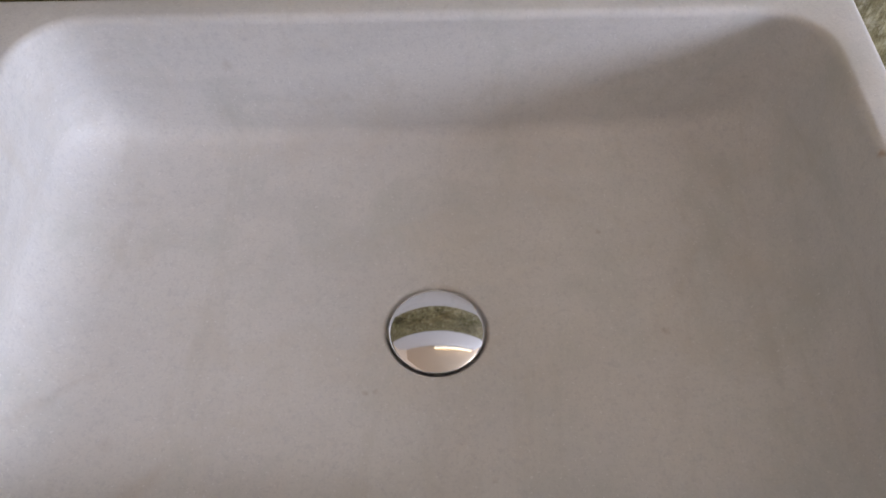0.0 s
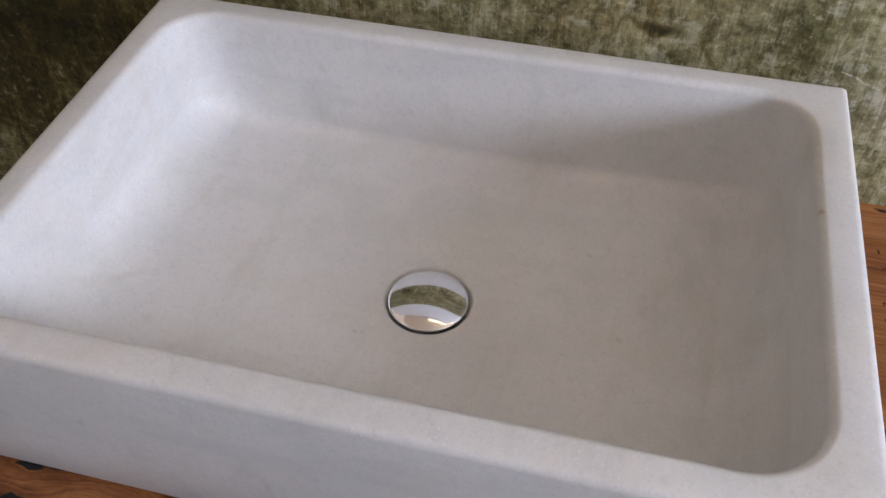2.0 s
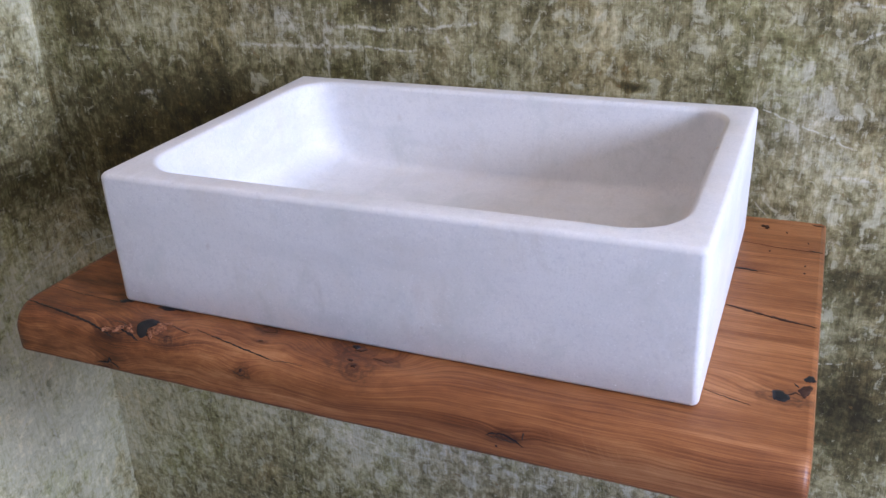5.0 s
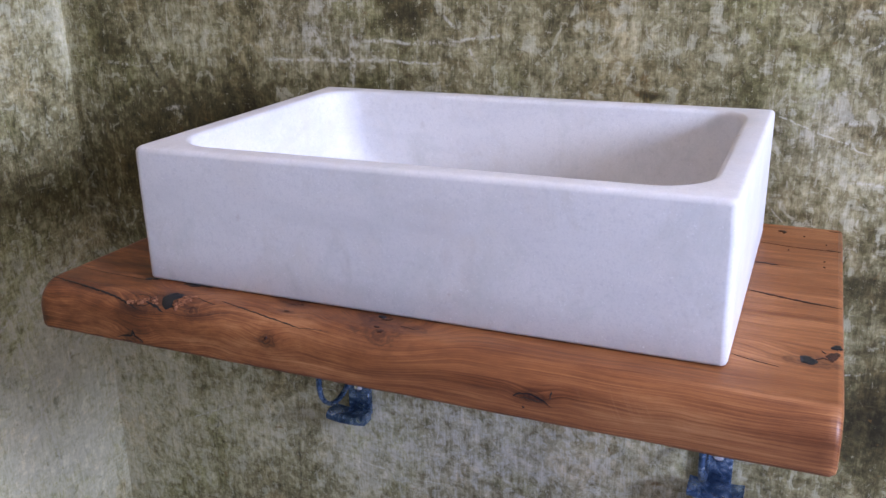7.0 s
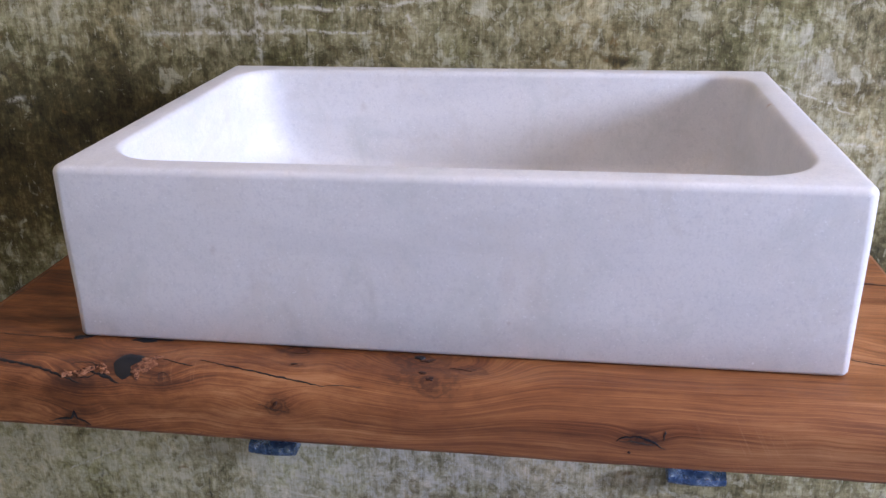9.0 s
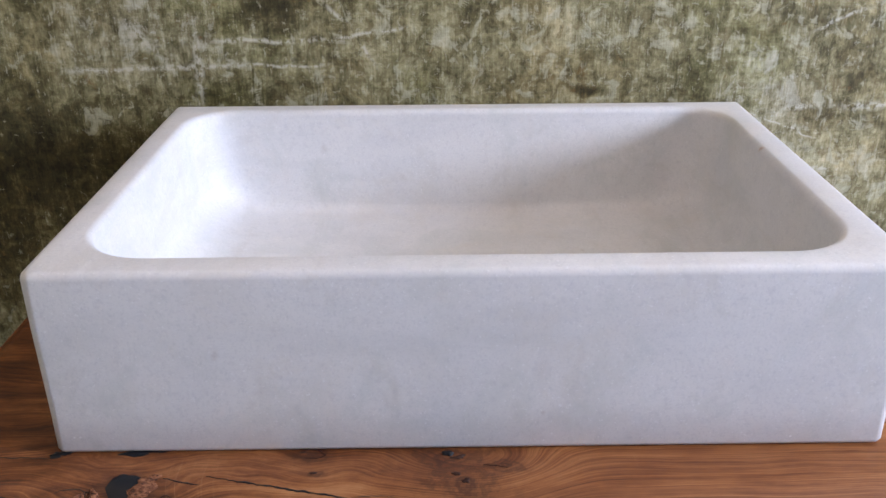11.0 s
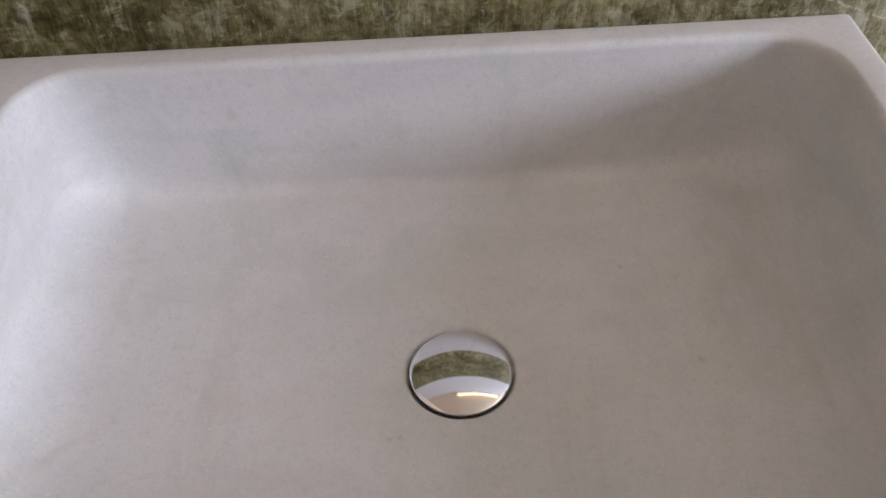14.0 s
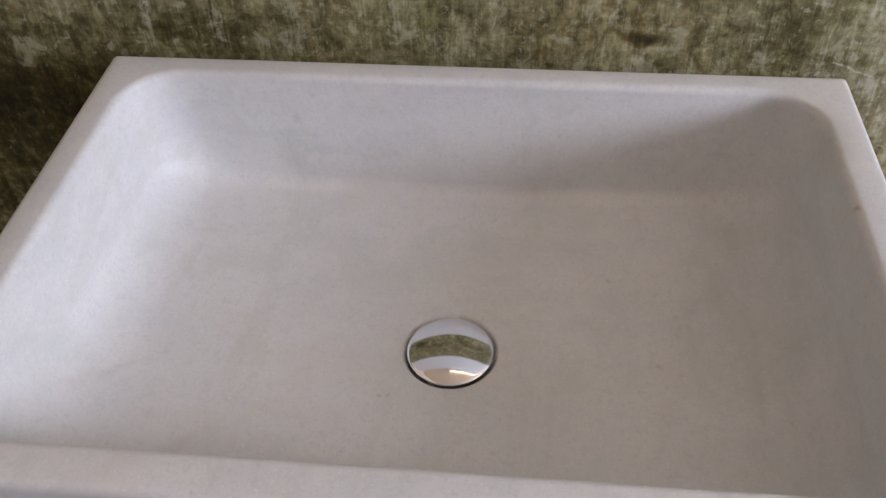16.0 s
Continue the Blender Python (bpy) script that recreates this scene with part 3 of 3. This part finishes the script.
def knot(x, s, rx, rs, material=KNOTWOOD, name="knot", seed=0, ragged=0.3, lift=0.0006, turn=0.0):
    """An uneven filled knot on the slab's skin."""
    rnd = random.Random(seed)
    ph = [rnd.uniform(0, 6.3) for _ in range(4)]
    bm = bmesh.new()
    n = 28
    ct, st = math.cos(turn), math.sin(turn)
    rows = []
    for f, h in ((1.0, 0.0001), (0.85, lift), (0.45, lift * 1.1)):
        row = []
        for i in range(n):
            a = 2 * math.pi * i / n
            r = f * (1 + ragged * (0.5 * math.sin(2 * a + ph[0]) + 0.35 * math.sin(3 * a + ph[1]) + 0.3 * math.sin(5 * a + ph[2]) + 0.2 * math.sin(9 * a + ph[3])))
            dx, ds = rx * r * math.cos(a), rs * r * math.sin(a)
            row.append(bm.verts.new(shelf_point(x + dx * ct - ds * st, s + dx * st + ds * ct, h)))
        rows.append(row)
    for a, b in zip(rows, rows[1:]):
        for i in range(n):
            bm.faces.new((a[i], a[(i + 1) % n], b[(i + 1) % n], b[i]))
    bm.faces.new(rows[-1])
    return part(name, bm, material, shelf, smooth=True)


crack([(-0.381, 0.005), (-0.340, 0.010), (-0.322, 0.012), (-0.301, 0.015), (-0.285, 0.018), (-0.268, 0.023), (-0.258, 0.026)], 0.0032, EPOXY, seed=1)
crack([(-0.268, 0.012), (-0.262, 0.010), (-0.252, 0.010), (-0.244, 0.013)], 0.0012, seed=2)
crack([(-0.256, 0.016), (-0.244, 0.019), (-0.236, 0.021), (-0.228, 0.025)], 0.0034, EPOXY, seed=3)
knot(-0.2245, 0.009, 0.0108, 0.0125, EPOXY, "knot_hole", 4, 0.16, turn=-0.5)
knot(-0.2115, 0.0075, 0.0105, 0.0062, BURL, "burl", 5, 0.5, 0.0010, -0.35)
knot(-0.2175, 0.0150, 0.0048, 0.0040, BURL, "burl", 15, 0.6, 0.0010, 0.6)
knot(-0.2560, 0.0175, 0.0075, 0.0034, BURL, "burl", 61, 0.6, 0.0012, -0.15)
knot(-0.2420, 0.0150, 0.0050, 0.0030, BURL, "burl", 62, 0.6, 0.0011, 0.3)
knot(-0.2690, 0.0200, 0.0040, 0.0026, BURL, "burl", 63, 0.6, 0.0010, 0.2)
crack([(-0.265, 0.0225), (-0.252, 0.0215), (-0.246, 0.0180), (-0.236, 0.0165)], 0.0012, EPOXY, seed=64)
crack([(-0.201, 0.002), (-0.190, 0.005), (-0.177, 0.008)], 0.0018, EPOXY, seed=6)
crack([(-0.174, 0.001), (-0.145, 0.007), (-0.111, 0.013), (-0.078, 0.018)], 0.0021, EPOXY, seed=7)
crack([(-0.080, 0.0175), (-0.066, 0.0165), (-0.052, 0.017)], 0.0009, seed=8)
crack([(-0.199, 0.020), (-0.200, 0.016), (-0.196, 0.0145), (-0.192, 0.017)], 0.0014, KNOTWOOD, seed=9)
knot(-0.112, 0.032, 0.0014, 0.0020, KNOTWOOD, seed=11)
crack([(-0.124, 0.033), (-0.114, 0.036), (-0.104, 0.037)], 0.0008, seed=12)
crack([(-0.116, -0.022), (-0.112, -0.026), (-0.104, -0.025), (-0.099, -0.020), (-0.104, -0.016), (-0.112, -0.017)], 0.0020, KNOTWOOD, seed=13)
knot(-0.105, -0.001, 0.0022, 0.0012, KNOTWOOD, seed=16)
knot(-0.010, -0.016, 0.0040, 0.0020, KNOTWOOD, seed=17, ragged=0.8)
knot(-0.017, -0.020, 0.0036, 0.0030, EPOXY, seed=18, lift=0.0011)
knot(-0.006, 0.007, 0.0030, 0.0014, KNOTWOOD, seed=19, ragged=0.8)
knot(-0.012, 0.001, 0.0030, 0.0016, KNOTWOOD, seed=20)
crack([(0.006, -0.008), (0.014, -0.007), (0.022, -0.004)], 0.0022, KNOTWOOD, seed=21)
crack([(-0.284, 0.058), (-0.275, 0.0555), (-0.267, 0.0545), (-0.2635, 0.0485), (-0.262, 0.0545), (-0.256, 0.0560), (-0.252, 0.0595)], 0.0026, EPOXY, seed=22)
crack([(-0.281, 0.060), (-0.272, 0.0605), (-0.262, 0.0600)], 0.0014, EPOXY, seed=23)
crack([(-0.172, 0.061), (-0.163, 0.0565), (-0.156, 0.0605)], 0.0010, seed=24)
crack([(0.121, 0.043), (0.127, 0.0395), (0.136, 0.0390), (0.144, 0.042), (0.153, 0.0475)], 0.0024, EPOXY, seed=25)
crack([(0.123, 0.0432), (0.133, 0.0430), (0.146, 0.0452)], 0.0014, seed=26)
crack([(0.1525, 0.0335), (0.152, 0.037), (0.1515, 0.0405)], 0.0022, seed=27)
knot(0.130, 0.0515, 0.0010, 0.0010, KNOTWOOD, seed=28)
knot(-0.278, -0.024, 0.0070, 0.0030, EPOXY, seed=29, ragged=0.6)
knot(-0.222, -0.026, 0.0150, 0.0040, EPOXY, seed=30, ragged=0.6)
crack([(-0.374, -0.026), (-0.332, -0.022), (-0.300, -0.021), (-0.285, -0.020)], 0.0018, seed=31)
knot(0.3345, -0.0640, 0.0062, 0.0085, EPOXY, seed=32, ragged=0.25)
crack([(0.339, -0.066), (0.345, -0.072), (0.350, -0.070)], 0.0034, KNOTWOOD, seed=33)
knot(0.3525, -0.0770, 0.0048, 0.0085, KNOTWOOD, seed=34, ragged=0.4)
crack([(0.344, -0.086), (0.348, -0.081)], 0.003, EPOXY, seed=35)
knot(0.3555, -0.0960, 0.0036, 0.0060, EPOXY, seed=36, ragged=0.4)
crack([(0.277, -0.206), (0.300, -0.199), (0.325, -0.192), (0.345, -0.188), (0.3590, -0.185)], 0.0064, KNOTWOOD, seed=37)
crack([(0.277, -0.290), (0.288, -0.290), (0.300, -0.2875)], 0.0060, EPOXY, seed=38)
crack([(0.278, -0.054), (0.296, -0.048), (0.314, -0.043)], 0.0018, seed=39)
crack([(0.345, -0.355), (0.3590, -0.352)], 0.004, EPOXY, seed=40)
crack([(0.277, -0.360), (0.310, -0.354), (0.350, -0.352)], 0.0014, KNOTWOOD, seed=41)
crack([(0.345, -0.428), (0.3590, -0.425)], 0.005, KNOTWOOD, seed=42)
knot(0.298, -0.408, 0.0040, 0.0050, KNOTWOOD, seed=43, ragged=0.6)
for i, (x, s) in enumerate(((0.343, -0.314), (0.343, -0.296), (0.321, -0.397), (0.307, -0.342), (0.344, -0.373))):
    knot(x, s, 0.0008, 0.0018, KNOTWOOD, seed=50 + i, ragged=0.7)


# ---- marble basin ----
CY, DY = 0.3845, 0.0028


def loop(x0, x1, y0, y1, r, z, seg=12, back=None):
    """A rounded rectangle; z is a number or a function of x and y."""
    pts = []
    b, f = back or r, r
    for cx, cy, a0, r in ((x1 - b, y1 - b, 0, b), (x0 + b, y1 - b, 90, b), (x0 + f, y0 + f, 180, f), (x1 - f, y0 + f, 270, f)):
        for i in range(seg + 1):
            a = radians(a0 + 90 * i / seg)
            px, py = cx + r * math.cos(a), cy + r * math.sin(a)
            pts.append((px, py))
    full = []
    for i, (px, py) in enumerate(pts):
        qx, qy = pts[(i + 1) % len(pts)]
        n = 14 if i % (seg + 1) == seg else 1
        full += [(px + (qx - px) * j / n, py + (qy - py) * j / n) for j in range(n)]
    return [Vector((px, py + skew(px, py), z(px, py) if callable(z) else z)) for px, py in full]


def skew(x, y):
    """The back runs a little out of square: deeper towards one end."""
    return 0.0022 * min(1.0, max(0.0, 0.45 - x / 0.40)) * max(0.0, (y - 0.45) / 0.12)


def rim_z(drop):
    return lambda x, y: 0.9855 + 0.016 * (y - 0.2) - drop


def basin_mesh():
    X0, X1, Y0, Y1 = -0.280, 0.277, 0.199, 0.5705
    base = 0.8505
    loops = []
    # outside, from the base up; the front leans out a little towards the rim
    for inset, h in ((0.0030, 0.0), (0.0010, 0.0010), (0.0, 0.0035)):
        loops.append(loop(X0 + inset, X1 - inset, Y0 + 0.003 + inset, Y1 - inset, 0.006, base + h, back=0.003))
    for f in (0.25, 0.5, 0.75):
        loops.append(loop(X0, X1, Y0 + 0.003 * (1 - f), Y1, 0.007, base + 0.0035 + f * 0.1235, back=0.0035))
    for i in range(6):
        a = math.pi / 2 * i / 5
        q = 0.0055
        loops.append(loop(X0 + q * (1 - math.cos(a)), X1 - q * (1 - math.cos(a)), Y0 + q * (1 - math.cos(a)), Y1 - q * (1 - math.cos(a)), 0.0085 - q * (1 - math.cos(a)) * 0.4, rim_z(q * (1 - math.sin(a))), back=0.0035 - q * (1 - math.cos(a)) * 0.3))
    # inner lip, walls and floor
    ix0, ix1, iy0, iy1, ir = -0.2543, 0.2495, 0.2255, 0.5480, 0.046
    q = 0.006
    for i in range(6):
        a = math.pi / 2 * i / 5
        o = q * (1 - math.sin(a))
        loops.append(loop(ix0 - o, ix1 + o, iy0 - o, iy1 + o, ir + o, rim_z(q * (1 - math.cos(a))), back=ir + o - 0.005))
    floor_z = lambda x, y: 0.8755 + 0.085 * max(0.0, math.hypot(x * 0.75, y - CY) - 0.029)
    side, front = 0.047, 0.011

    def depth(x):
        t = min(1.0, max(0.0, (abs(x) - 0.140) / 0.11))
        return 0.011 + 0.024 * t * t * (3 - 2 * t)

    for f in (0.2, 0.45, 0.7, 0.95):
        d = 0.004 * f
        loops.append(loop(ix0 + d, ix1 - d, iy0 + d, iy1 - d * 0.6, ir, lambda x, y, f=f: rim_z(0.006)(x, y) * (1 - f) + (floor_z(x, y) + depth(x)) * f, back=ir - 0.005))
    for i in range(1, 9):
        a = math.pi / 2 * i / 8
        ox, oy, dz = side * (1 - math.cos(a)), front * (1 - math.cos(a)), 1 - math.sin(a)
        loops.append(loop(ix0 + 0.004 + ox, ix1 - 0.004 - ox, iy0 + 0.004 + oy, iy1 - 0.0025 - oy, max(0.03, ir - oy * 0.5), lambda x, y, dz=dz: floor_z(x, y) + depth(x) * dz))
    a0, b0, r0 = ix1 - 0.004 - side, (iy1 - iy0) / 2 - 0.003 - front, 0.036
    R = 0.0348
    for i in range(1, 15):
        f = (i / 14) ** 0.9
        hx, hy, r = a0 + (R - a0) * f, b0 + (R - b0) * f, r0 + (R - r0) * f
        loops.append(loop(-hx, hx, CY + DY * f - hy, CY + DY * f + hy, min(r, hx, hy), floor_z))
    for rr, z in ((0.0340, 0.87575), (0.0331, 0.8753), (0.0323, 0.8745), (0.0316, 0.8734), (0.0311, 0.8720), (0.0307, 0.8700), (0.0304, 0.866), (0.010, 0.866)):
        loops.append(loop(-rr, rr, CY + DY - rr, CY + DY + rr, rr, z))
    return loft(loops)


basin = tagged(part("washbasin", basin_mesh(), MARBLE, smooth=True), "rectangular white marble vessel washbasin on the wooden shelf", "washbasin")

drain = tagged(new("basin_drain"), "domed polished chrome drain cover in the washbasin", "drain")
drain.location = (0.0002, CY + 0.0017, 0.8681)


def spun(profile, n=64):
    bm = bmesh.new()
    rows = [[bm.verts.new((r * math.cos(2 * math.pi * i / n), r * math.sin(2 * math.pi * i / n), z)) for i in range(n)] for r, z in profile]
    for a, b in zip(rows, rows[1:]):
        for i in range(n):
            bm.faces.new((a[i], a[(i + 1) % n], b[(i + 1) % n], b[i]))
    bm.faces.new(rows[-1])
    bm.faces.new(rows[0][::-1])
    return bm


SPH, CAPR = 0.079, 0.0305
cap = [(0.026, 0.0080), (CAPR - 0.0006, 0.0080), (CAPR - 0.0001, 0.0084), (CAPR - 0.0002, 0.0089)]
a_max = math.asin((CAPR - 0.0006) / SPH)
for i in range(15):
    a = a_max * (1 - i / 15)
    cap.append((SPH * math.sin(a), 0.0094 + SPH * (math.cos(a) - math.cos(a_max))))
part("cap", spun(cap), CHROME, drain, smooth=True)
part("collar", spun([(0.024, 0.0002), (0.0275, 0.0002), (0.0275, 0.0060), (0.0268, 0.0066), (0.0245, 0.0066), (0.0235, 0.0050)]), CHROME, drain, "chrome flange under the dome", smooth=True)
part("stem", spun([(0.010, 0.0004), (0.010, 0.0090)], 24), CHROME, drain)


# ---- forged shelf brackets ----
def bracket(foot_x, ring_x, reach):
    """Built at its foot on the wall: y runs into the room (minus), z up to the shelf."""
    b = tagged(new("shelf_bracket"), "blue-black forged iron scroll bracket under the wooden shelf", "bracket", "brackets under the shelf")
    high = BOTTOM - 0.484
    part("wall_plate", box(-0.018, 0.018, -0.011, 0, 0.006, high - 0.001, 0.002), IRON, b)
    part("arm", box(-0.014, 0.014, -0.30, -0.011, high - 0.009, high - 0.001, 0.002), IRON, b)
    # saddle-shaped foot across the plate
    loops = []
    for i in range(13):
        t = -1 + 2 * i / 12
        x = foot_x + t * reach
        flare = 0.0026 * t * t
        half = [Vector((x, -0.030 - 0.012 * math.sin(q), 0.0075 + flare - 0.0085 * math.cos(q))) for q in (math.pi * j / 12 for j in range(13))]
        loops.append(half + [Vector((x, -0.012, 0.016 + flare)), Vector((x, -0.012, -0.001 + flare))])
    part("foot", loft(loops), IRON, b)
    path = [(ring_x, -0.058 + 0.048 * math.cos(radians(q)), 0.100 + 0.048 * math.sin(radians(q))) for q in range(60, -271, -10)]
    path += [(ring_x * (1 - t), -0.058 - 0.20 * t, 0.148 + (high - 0.160) * t ** 1.4) for t in (0.15, 0.35, 0.6, 0.8, 1.0)]
    part("scroll", tube(path, 0.0034, 10, 1.3), IRON, b, smooth=True)
    for z in (0.052, high - 0.045):
        bm = bmesh.new()
        bmesh.ops.create_uvsphere(bm, u_segments=16, v_segments=8, radius=0.0075, matrix=Matrix.Translation((0, -0.011, z)) @ Matrix.Diagonal((1, 0.45, 1, 1)))
        part("screw", bm, STEEL, b, "bright domed screw head", smooth=True)
    return b


for x, foot_x, ring_x, reach in ((-0.273, -0.010, -0.009, 0.0305), (0.252, 0.001, -0.012, 0.0345)):
    bracket(foot_x, ring_x, reach).location = (x, WALL_N - 0.0005, 0.484)
